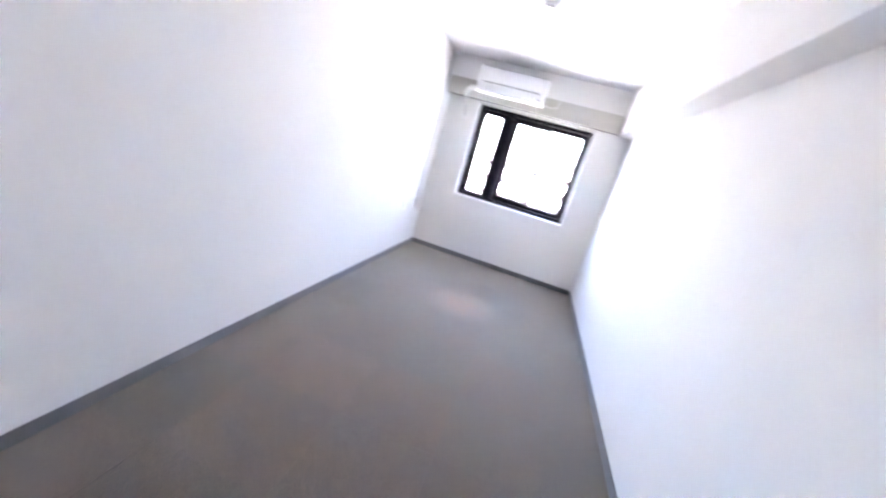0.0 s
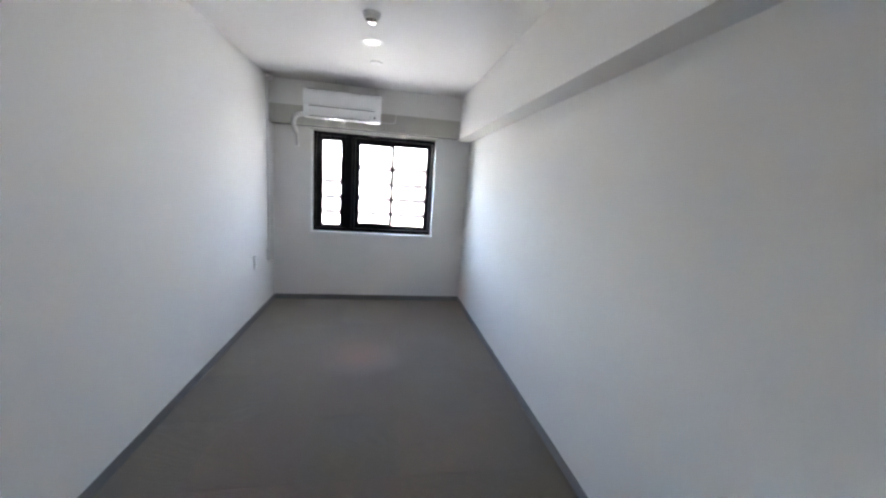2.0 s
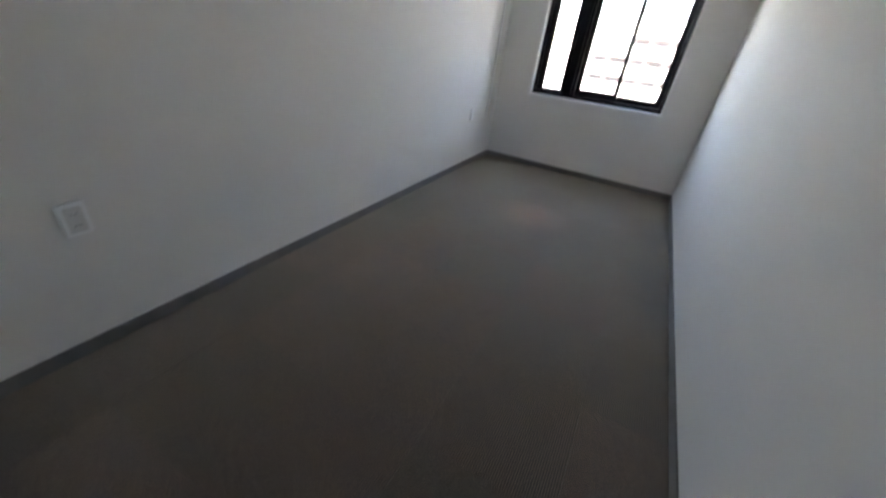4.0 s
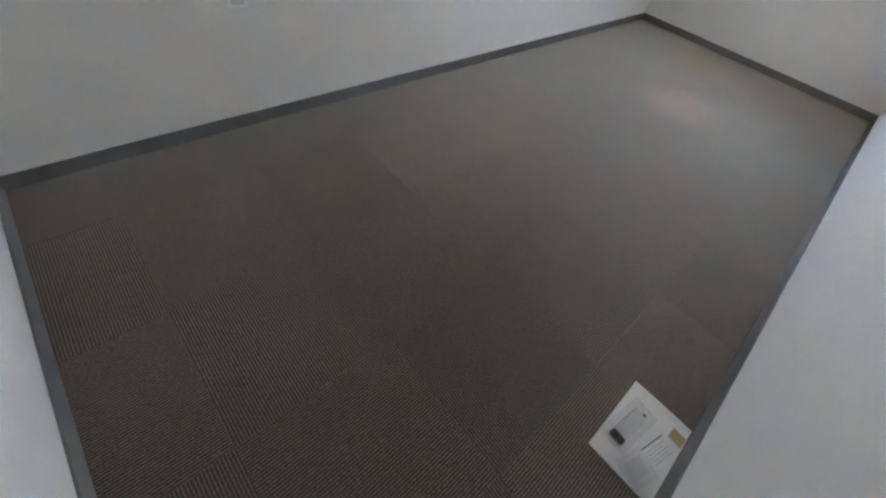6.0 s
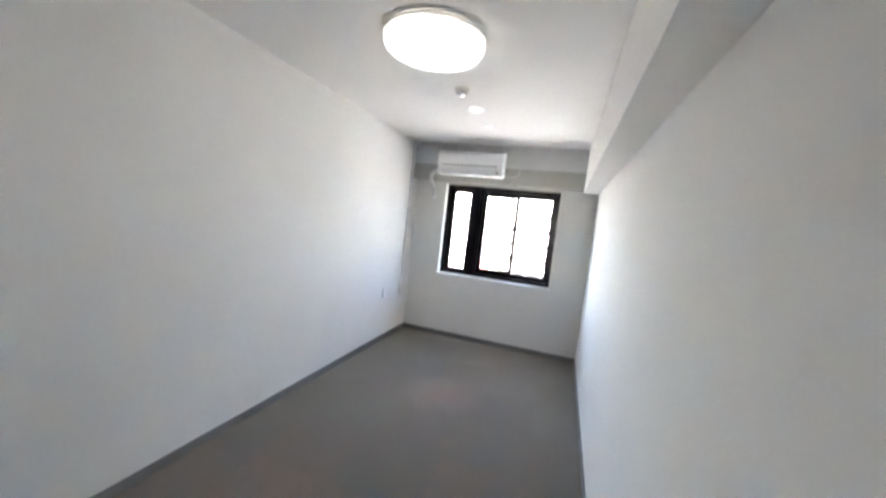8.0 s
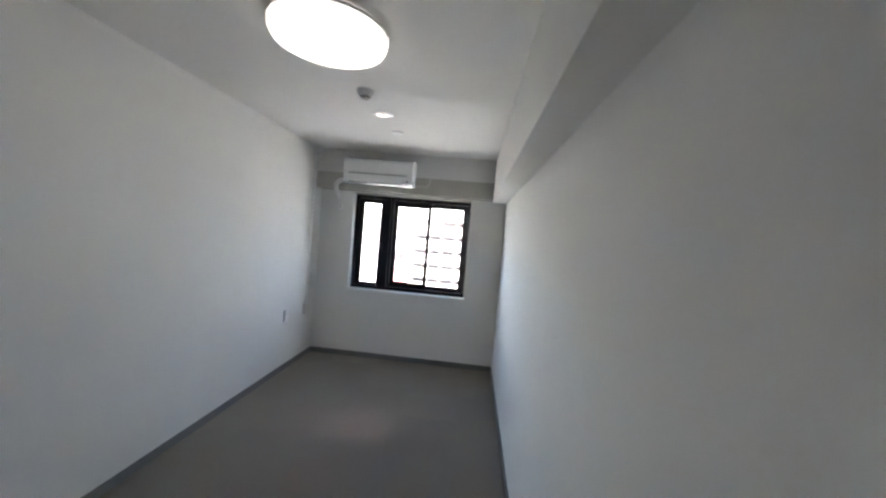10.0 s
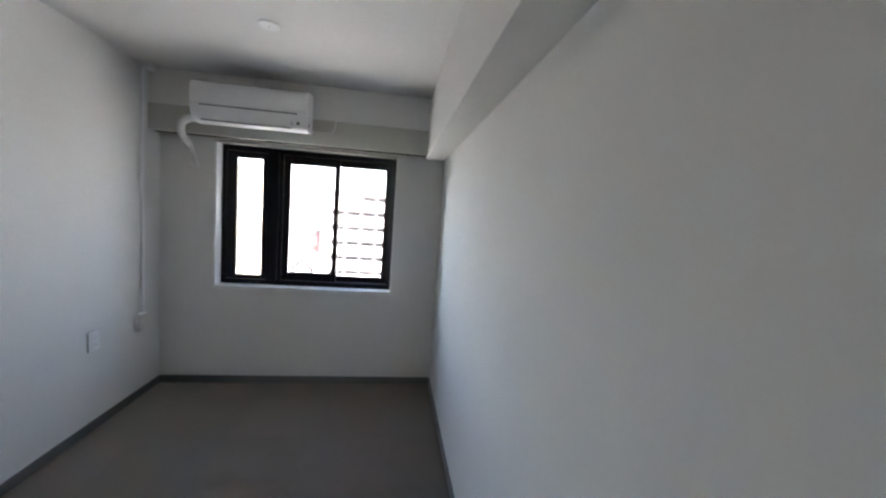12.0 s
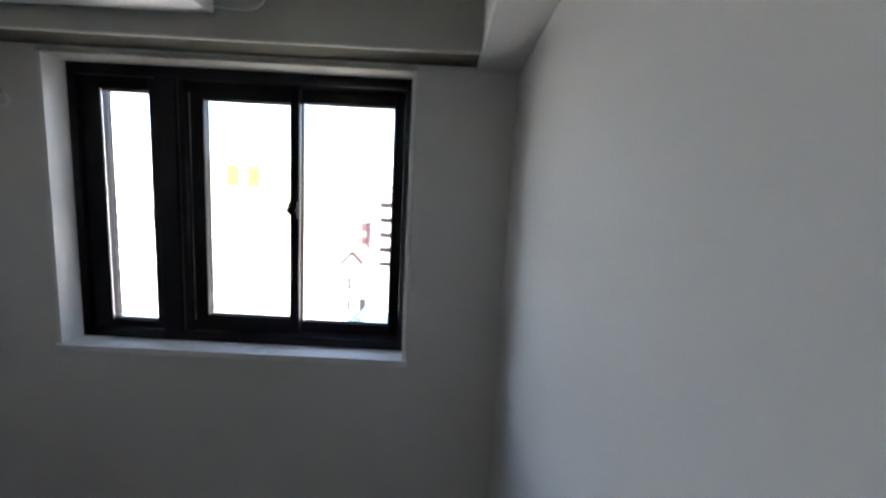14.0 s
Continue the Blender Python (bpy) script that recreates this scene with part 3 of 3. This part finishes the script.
# ---- ceiling fittings ----
def ceiling_light():
    cx, cy, r = 1.138, -2.612, 0.252
    lamp = thing("ceiling_light", (cx, cy, H), "round white ceiling lamp, switched on", "ceiling lamp")
    part("base", lathe([(0.0, H), (r - 0.04, H), (r - 0.035, H - 0.02), (0.0, H - 0.02)], 64, (cx, cy)), PLASTIC_WHITE, lamp, smooth=True)
    part("rim", lathe([(r - 0.03, H - 0.016), (r - 0.004, H - 0.018), (r + 0.004, H - 0.024), (r + 0.004, H - 0.034), (r - 0.004, H - 0.036), (r - 0.03, H - 0.030), (r - 0.03, H - 0.016)], 72, (cx, cy)), PLASTIC_WHITE, lamp, "white plastic rim", smooth=True)
    part("diffuser", lathe([(r - 0.002, H - 0.036), (r - 0.003, H - 0.058), (r - 0.012, H - 0.074), (r - 0.035, H - 0.084), (r - 0.10, H - 0.092), (0.0, H - 0.096)], 72, (cx, cy)), DIFFUSER, lamp, "glowing opal diffuser", smooth=True)
    settle(lamp)


def smoke_detector():
    cx, cy = 1.083, -1.918
    d = thing("smoke_detector", (cx, cy, H), "round white smoke detector greyed for its shade, with a chrome tip", "smoke detector")
    part("base", lathe([(0.0, H), (0.052, H), (0.053, H - 0.008), (0.050, H - 0.016), (0.0, H - 0.016)], 40, (cx, cy)), DETECTOR_SHADED, d, smooth=True)
    part("housing", lathe([(0.047, H - 0.014), (0.046, H - 0.026), (0.041, H - 0.034), (0.032, H - 0.037), (0.0, H - 0.037)], 40, (cx, cy)), DETECTOR_SHADED, d, smooth=True)
    for k in range(8):
        a = 2 * math.pi * k / 8
        s = boxes((-0.004, 0.004, 0.024, 0.030, H - 0.047, H - 0.035))
        s.transform(Matrix.Translation((cx, cy, 0)) @ Matrix.Rotation(a, 4, "Z"))
        part("fin", s, SLOT_DARK, d, "dark fin of the sensing chamber")
    part("cap", lathe([(0.0, H - 0.045), (0.026, H - 0.045), (0.027, H - 0.048), (0.023, H - 0.054), (0.010, H - 0.058), (0.0, H - 0.059)], 32, (cx, cy)), CHROME, d, "chrome cap", smooth=True)
    settle(d)


def downlight():
    cx, cy = DL
    d = thing("downlight", (cx, cy, H), "small recessed downlight with a white ring, lit warm", "downlight")
    part("trim_ring", lathe([(0.076, H - 0.001), (0.074, H - 0.006), (0.060, H - 0.007), (0.047, H - 0.003), (0.046, H + 0.01), (0.049, H + 0.01), (0.076, H - 0.001)], 48, (cx, cy)), TRIM_WHITE, d, "glossy white ring", smooth=True)
    part("reflector", lathe([(0.0465, H + 0.004), (0.043, H + 0.05), (0.038, H + 0.10), (0.0, H + 0.104)], 40, (cx, cy)), CHROME, d, "mirrored reflector", smooth=True)
    part("light_ring", lathe([(0.0445, H + 0.004), (0.041, H + 0.010), (0.030, H + 0.016), (0.028, H + 0.018), (0.0445, H + 0.018), (0.0445, H + 0.004)], 40, (cx, cy)), BULB, d, "glowing ring of the lamp", smooth=True)
    part("centre_cap", lathe([(0.0, H + 0.012), (0.020, H + 0.013), (0.028, H + 0.017), (0.029, H + 0.03), (0.0, H + 0.03)], 32, (cx, cy)), PLASTIC_GREY, d, "dull grey centre cap", smooth=True)
    settle(d)
    data = bpy.data.lights.new("downlight_lamp", "SPOT")
    data.energy, data.color, data.spot_size, data.spot_blend, data.shadow_soft_size = SPOT_WATTS, (1.0, 0.42, 0.29), radians(15), 1.0, 0.03
    new("downlight_lamp", data).matrix_world = look((cx, cy, H - 0.004), (cx, cy, 0.0))


def ceiling_cover():
    cx, cy = 1.092, -1.006
    d = thing("ceiling_cover", (cx, cy, H), "flat round white blank cover on the ceiling", "cover plate")
    part("plate", lathe([(0.0, H), (0.052, H), (0.052, H - 0.005), (0.047, H - 0.009), (0.0, H - 0.010)], 40, (cx, cy)), PLASTIC_WHITE, d, smooth=True)
    part("screw", lathe([(0.0, H - 0.0095), (0.005, H - 0.0095), (0.004, H - 0.012), (0.0, H - 0.0125)], 16, (cx, cy)), METAL_GREY, d, "small metal screw", smooth=True)
    settle(d)


ceiling_light()
smoke_detector()
downlight()
ceiling_cover()


# ---- wall fittings ----
def cable_duct():
    y = -0.205
    d = thing("cable_duct", (0.0, y, 0.55), "white plastic cable duct running up to the ceiling", "cable duct")
    part("duct", boxes((0.0, 0.016, y - 0.013, y + 0.013, 0.627, H - 0.03), bevel=0.003), PLASTIC_WHITE, d)
    part("elbow", boxes((0.0, 0.060, y - 0.02, y + 0.058, H - 0.040, H), bevel=0.006), PLASTIC_WHITE, d, "white corner piece")
    b = part("junction_box", boxes((0.0, 0.034, y - 0.066, y + 0.010, 0.507, 0.629), bevel=0.004), PLASTIC_WHITE, d, "white surface box")
    part("cover_plate", boxes((0.034, 0.038, y - 0.062, y + 0.006, 0.511, 0.625), bevel=0.002), PLASTIC_IVORY, b)
    settle(d)


def outlet(y, z, label, insert):
    d = thing("wall_outlet", (0.0, y, z), label, "wall outlet", "outlets on the wall")
    plate = part("plate", boxes((0.0, 0.012, -0.041, 0.041, -0.062, 0.062), bevel=0.004), PLASTIC_WHITE, d)
    part("insert", boxes((0.012, 0.016, -0.026, 0.026, -0.048, 0.048), bevel=0.0015), insert, plate, "flat socket insert")
    for zz in (-0.022, 0.022):
        for yy in (-0.0065, 0.0065):
            part("slot", boxes((0.0153, 0.0164, yy - 0.0012, yy + 0.0012, zz - 0.005, zz + 0.005)), SLOT_DARK, plate)
    return d


cable_duct()
outlet(-0.645, 0.568, "white wall outlet near the window corner", PLASTIC_WHITE)
outlet(-4.028, 0.562, "white wall outlet low on the long wall", PLASTIC_GREY)


# ---- papers on the floor ----
def film(w, d, height, wrinkle, seed, dome=0.0):
    """A thin crumpled sheet of clear plastic."""
    bm = bmesh.new()
    g = {}
    for i in range(15):
        for j in range(17):
            u, v = i / 14 - 0.5, j / 16 - 0.5
            rise = dome * (1 - 4 * u * u) ** 0.5 * (1 - 4 * v * v) ** 0.5
            g[i, j] = bm.verts.new((u * w, v * d, height + rise + wrinkle * (0.5 + noise.noise(Vector((u * 7, v * 7, seed))))))
    for i in range(14):
        for j in range(16):
            bm.faces.new((g[i, j], g[i + 1, j], g[i + 1, j + 1], g[i, j + 1]))
    ex = bmesh.ops.extrude_face_region(bm, geom=list(bm.faces))
    for v in ex["geom"]:
        if isinstance(v, bmesh.types.BMVert):
            v.co.z -= 0.0012
    return bm


def document_bag():
    """A4 white sheet pouch with loose parts in clear bags on it."""
    x0, x1, y0, y1 = 1.954, 2.158, -3.964, -3.668
    z = 0.006
    bag = thing("document_pouch", (0.5 * (x0 + x1), 0.5 * (y0 + y1), z), "white document pouch lying flat on the carpet", "document pouch")
    bm = bmesh.new()
    nx, ny = 14, 20
    grid = {}
    for i in range(nx + 1):
        for j in range(ny + 1):
            u, v = i / nx, j / ny
            lift = 0.0045 * (0.5 + 0.5 * noise.noise(Vector((u * 3, v * 4, 1.7)))) * (4 * u * (1 - u)) ** 0.3
            grid[i, j] = bm.verts.new((x0 + u * (x1 - x0), y0 + v * (y1 - y0), z - 0.003 + lift))
    for i in range(nx):
        for j in range(ny):
            bm.faces.new((grid[i, j], grid[i + 1, j], grid[i + 1, j + 1], grid[i, j + 1]))
    geom = bmesh.ops.extrude_face_region(bm, geom=list(bm.faces))
    for v in geom["geom"]:
        if isinstance(v, bmesh.types.BMVert):
            v.co.z = z - 0.0052
    part("sheet", bm, PAPER, bag, smooth=True)
    part("flap_line", boxes((x0 + 0.004, x1 - 0.006, y1 - 0.016, y1 - 0.0145, z - 0.001, z + 0.0012)), GREY_PALE, bag, "thin grey seal line")
    settle(bag)

    zt = z + 0.0012
    leaf = thing("leaflet", (2.11, -3.817, zt), "small white printed leaflet lying on the pouch", "leaflet")
    m = Matrix.Translation((2.110, -3.815, zt)) @ Matrix.Rotation(radians(-14), 4, "Z")
    lbm = boxes((-0.032, 0.032, -0.050, 0.050, 0, 0.0012))
    lbm.transform(m)
    part("sheet", lbm, PAPER, leaf)
    head = boxes((-0.030, -0.0265, -0.046, 0.046, 0.0012, 0.0016))
    head.transform(m)
    part("heading_bar", head, SLOT_DARK, leaf, "dark printed bar")
    for k in range(5):
        row = boxes((-0.016 + 0.009 * k, -0.0148 + 0.009 * k, -0.042, 0.042 - 0.012 * (k % 2), 0.0012, 0.0015))
        row.transform(m)
        part("text_bar", row, PRINT_GREY, leaf, "line of small print")
    settle(leaf)

    card = thing("card", (2.131, -3.731, zt), "small brown cardboard square on the pouch", "card")
    cbm = boxes((-0.021, 0.021, -0.020, 0.020, 0, 0.003), bevel=0.001)
    cbm.transform(Matrix.Translation((2.131, -3.731, zt)) @ Matrix.Rotation(radians(-4), 4, "Z"))
    part("board", cbm, CARD_BROWN, card)
    settle(card)

    unit = thing("remote_sensor", (2.01, -3.817, zt), "pale plastic part with a dark green end in a clear bag", "plastic part")
    m = Matrix.Translation((2.008, -3.820, zt)) @ Matrix.Rotation(radians(-8), 4, "Z")
    for nm, dims, mt, lb in (("case", (-0.022, 0.022, -0.052, 0.056, 0, 0.014), GREY_PALE, ""), ("dark_end", (-0.021, 0.023, -0.078, -0.054, 0, 0.014), GREEN_DARK, "dark green end"),
                             ("clip", (0.004, 0.016, 0.060, 0.070, 0, 0.008), GREEN_DARK, "small dark clip")):
        ubm = boxes(dims, bevel=0.003)
        ubm.transform(m)
        part(nm, ubm, mt, unit, lb)
    cover = film(0.086, 0.185, 0.002, 0.007, 9.1, 0.015)
    cover.transform(m)
    part("clear_bag", cover, CLEAR, unit, "crumpled clear bag", smooth=True)
    settle(unit)

    pouch = thing("plastic_bag", (2.09, -3.917, zt), "crumpled clear plastic bag at the edge of the pouch", "plastic bag")
    bm = film(0.085, 0.095, 0.004, 0.006, 4.2)
    bm.transform(Matrix.Translation((2.085, -3.912, zt)) @ Matrix.Rotation(radians(-18), 4, "Z"))
    part("film", bm, CLEAR, pouch, smooth=True)
    inner = boxes((-0.026, 0.022, -0.034, 0.030, -0.001, 0.0015))
    inner.transform(Matrix.Translation((2.088, -3.909, zt + 0.0015)) @ Matrix.Rotation(radians(-18), 4, "Z"))
    part("slip", inner, GREY_PALE, pouch, "pale grey folded slip")
    settle(pouch)


document_bag()

# ---- outside, seen through the window ----
GZ = -24.0
# unseen mass below the room, added to cast shade on the near ground
tagged(part("house_shell", boxes((-6, W + 6, -9, T - 0.01, GZ, -0.26)), CONCRETE), "unseen pale concrete storeys below the room, added to shade the ground", "building shell", kind="structure")
tagged(part("ground", boxes((-1500, 1500, -1500, 3000, GZ - 1, GZ)), GROUND), "paved city ground far below", "ground", kind="structure")


# unseen strip, added dark so less light bounces up through the window
tagged(part("road", boxes((-300, 300, 6.0, 13.0, GZ - 0.5, GZ + 0.02)), ASPHALT), "unseen dark asphalt strip added in front of the house", "road", kind="structure")


def far_window(parent, x, y, z, w, h, name="window", glass=None, rim=None):
    fr = part(name, boxes((x - w / 2, x + w / 2, y - 0.05, y + 0.05, z, z + h)), rim or FACADE_WHITE, parent)
    part("pane", boxes((x - w / 2 + 0.08, x + w / 2 - 0.08, y - 0.07, y - 0.045, z + 0.08, z + h - 0.08)), glass or FAR_GLASS, fr)
    return fr


def apartment():
    x0, x1, y = -11.65, 48.0, 78.0
    b = thing("apartment_building", (x0, y, GZ), "pale apartment block with rows of shaded balconies", "apartment building")
    pitch, top, bay = 3.2, 4.75, 3.2
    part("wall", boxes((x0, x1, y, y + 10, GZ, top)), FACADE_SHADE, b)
    part("roof", boxes((x0 - 0.3, x1 + 0.3, y - 1.7, y + 10.3, top - 0.1, top + 0.6)), CONCRETE, b)
    tower = part("stair_tower", boxes((x0 + 0.6, x0 + 3.4, y + 1, y + 5, top + 0.6, top + 1.7)), CONCRETE, b)
    part("chimney", boxes((x0 + 1.0, x0 + 1.5, y + 1.2, y + 1.7, top + 1.7, top + 4.1)), CHIMNEY, tower, "grey chimney pipe")
    part("lower_wall", boxes((x0 - 0.2, x1 + 0.2, y - 1.65, y, GZ, top - pitch * 6 + 1.9)), CONCRETE, b, "pale lower storeys")
    # added screen, hides most of the shaded gap on the first bays
    part("roof_screen", boxes((x0 - 0.1, x0 + 2 * bay - 0.2, y - 1.6, y - 1.45, top - pitch + 1.9, top - 0.45)), CONCRETE, b, "added pale screen that thins the shaded gap under the roof")
    for k in range(6):
        z = top - pitch * (k + 1)
        part("balcony", boxes((x0 - 0.1, x1 + 0.1, y - 1.6, y, z - 0.2, z + 0.1), (x0 - 0.1, x1 + 0.1, y - 1.6, y - 1.42, z + 0.1, z + 1.85)), CONCRETE, b, "pale balcony parapet")
        for j in range(18):
            xx = x0 + bay * j
            part("partition", boxes((xx - 0.05, xx + 0.05, y - 1.35, y, z + 0.1, z + pitch - 0.2)), CONCRETE, b)
            # window rims share the wall's painted shade
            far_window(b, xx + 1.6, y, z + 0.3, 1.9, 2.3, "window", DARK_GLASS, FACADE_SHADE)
    settle(b)


def block(name, x0, x1, y, depth, top, mt, label, rows, cols, roof_mt=None, w=1.4, h=1.3):
    b = thing(name, (0.5 * (x0 + x1), y, GZ), label, "building")
    part("wall", boxes((x0, x1, y, y + depth, GZ, top)), mt, b)
    part("roof", boxes((x0 - 0.2, x1 + 0.2, y - 0.2, y + depth + 0.2, top, top + 0.5)), roof_mt or CONCRETE, b)
    for r in range(rows):
        for c in range(cols):
            far_window(b, x0 + (c + 0.5) * (x1 - x0) / cols, y, top - 2.6 - 3.0 * r, w, h)
    settle(b)
    return b


def gable_house():
    x0, x1, y, eave, ridge = -12.5, -9.75, 52.0, -7.6, -6.2
    b = thing("gabled_house", (x0, y, GZ), "narrow white house with a steep gable", "house")
    bm = bmesh.new()
    xm = 0.5 * (x0 + x1)
    pr = [(x0, GZ), (x1, GZ), (x1, eave), (xm, ridge), (x0, eave)]
    a = [bm.verts.new((px, y, pz)) for px, pz in pr]
    c = [bm.verts.new((px, y + 8, pz)) for px, pz in pr]
    for i in range(5):
        bm.faces.new((a[i], a[(i + 1) % 5], c[(i + 1) % 5], c[i]))
    bm.faces.new(a[::-1])
    bm.faces.new(c)
    part("wall", bm, FACADE_WHITE, b)
    for sx in (-1, 1):
        rb = bmesh.new()
        ex = x0 - 0.25 if sx < 0 else x1 + 0.25
        q = [(ex, eave - 0.2), (xm, ridge), (xm, ridge + 0.25), (ex, eave + 0.05)]
        va = [rb.verts.new((px, y - 0.3, pz)) for px, pz in q]
        vb = [rb.verts.new((px, y + 8.3, pz)) for px, pz in q]
        for i in range(4):
            rb.faces.new((va[i], va[(i + 1) % 4], vb[(i + 1) % 4], vb[i]))
        rb.faces.new(va[::-1])
        rb.faces.new(vb)
        vg = bmesh.new()
        vq = [(ex, eave - 0.55), (xm, ridge - 0.32), (xm, ridge + 0.30), (ex, eave + 0.08)]
        v1 = [vg.verts.new((px, y - 0.36, pz)) for px, pz in vq]
        v2 = [vg.verts.new((px, y - 0.30, pz)) for px, pz in vq]
        for i in range(4):
            vg.faces.new((v1[i], v1[(i + 1) % 4], v2[(i + 1) % 4], v2[i]))
        vg.faces.new(v1[::-1])
        vg.faces.new(v2)
        part("verge_board", vg, VERGE, b, "dark verge board")
        part("roof", rb, ROOF_RED if sx > 0 else ROOF_GREY, b, "sloping roof side")
    for sx in (x0 + 0.1, x1 - 0.1):
        part("corner_post", boxes((sx - 0.09, sx + 0.09, y - 0.06, y + 0.02, GZ, eave - 0.2)), VERGE, b, "dark corner post")
    for k in range(3):
        far_window(b, xm - 0.4, y, eave - 4.2 - 3.4 * k, 0.75, 2.0, "window", DARK_GLASS)
    settle(b)


def blue_roof_shed():
    b = thing("blue_roofed_house", (-8, 46, GZ), "low white house with a blue sheet-metal gable roof", "house")
    part("wall", boxes((-10.7, -4.7, 44, 51.5, GZ, -16.2)), FACADE_WHITE, b)
    bm = extrude_x([(-11.2, -16.5), (-8.3, -13.6), (-4.2, -16.5), (-4.2, -16.2), (-8.3, -13.3), (-11.2, -16.2)], 43.6, 51.8)
    bm.transform(Matrix(((0, 1, 0, 0), (1, 0, 0, 0), (0, 0, 1, 0), (0, 0, 0, 1))))
    part("roof", bm, ROOF_BLUE, b, "blue sheet-metal roof")
    part("gable_wall", boxes((-9.1, -7.6, 44.4, 44.6, -16.2, -14.6)), FACADE_WHITE, b)
    dormer = part("roof_turret", boxes((-9.0, -8.3, 48.0, 49.0, -14.4, -12.2)), VERGE, b, "dark roof turret")
    part("turret_cap", boxes((-9.1, -8.2, 47.9, 49.1, -12.2, -12.05)), ROOF_GREY, dormer)
    settle(b)


apartment()
gable_house()
blue_roof_shed()
block("red_tower_block", -16.7, -15.5, 82, 6, -4.2, FACADE_ROSE, "slim red-brown tower beyond the gabled house", 4, 1, ROOF_GREY)
cream = block("office_block", -56, -33, 88, 12, 9.6, FACADE_CREAM, "cream office block with yellow panels near its roof", 1, 5, None, 2.4, 1.0)
pn = bmesh.new()
box(pn, -6.1, -3.3, -0.3, -0.05, 27.5, 32.4)
part("sign_panel", pn, SIGN_YELLOW, cream, "yellow panel")
pn = bmesh.new()
box(pn, -1.1, 1.7, -0.3, -0.05, 27.5, 32.4)
part("sign_panel", pn, SIGN_YELLOW, cream, "yellow panel")
block("green_block", -42, -27, 60, 10, -7.0, FACADE_GREEN, "pale green low block", 4, 4, None, 1.8, 1.4)
block("white_block", -78, -60, 74, 12, 0.5, FACADE_WHITE, "white apartment block in the distance", 6, 5, None, 1.8, 1.4)
block("white_block", -30, -20, 120, 14, 2.0, FACADE_WHITE, "white block behind the others", 5, 4, None, 1.8, 1.4)
block("grey_block", -110, -80, 70, 14, -4.0, CONCRETE, "long pale concrete block", 5, 8, None, 2.0, 1.4)

# ---- carpet tiles, half a metre square, each quarter-turned to the next ----
TILE_MESH = {}


def tile_mesh(w, d):
    key = (round(w, 3), round(d, 3))
    if key not in TILE_MESH:
        g = 0.0001
        bm = boxes((-w / 2 + g, w / 2 - g, -d / 2 + g, d / 2 - g, -0.008, 0.0))
        top = [e for e in bm.edges if all(v.co.z > -0.001 for v in e.verts)]
        bmesh.ops.bevel(bm, geom=top, offset=0.0003, segments=1, profile=0.5, affect="EDGES")
        bmesh.ops.recalc_face_normals(bm, faces=bm.faces)
        me = bpy.data.meshes.new("carpet_tile")
        bm.to_mesh(me)
        bm.free()
        me.materials.append(CARPET)
        TILE_MESH[key] = me
    return TILE_MESH[key]


xs = [0.0, 0.333, 0.832, 1.331, 1.831, W]
ys = [-L, -4.730] + [-4.234 + 0.498 * k for k in range(9)] + [0.0]
for i in range(len(xs) - 1):
    for j in range(len(ys) - 1):
        w, d = xs[i + 1] - xs[i], ys[j + 1] - ys[j]
        turned = (i + j) % 2 == 1
        tile = new("carpet_tile", tile_mesh(d, w) if turned else tile_mesh(w, d))
        tile.location = (0.5 * (xs[i] + xs[i + 1]), 0.5 * (ys[j] + ys[j + 1]), random.uniform(-0.0001, 0.0001))
        tile.rotation_euler = (0, 0, radians(90 if turned else 0) + radians(180) * random.randint(0, 1))
        tile.parent = floor
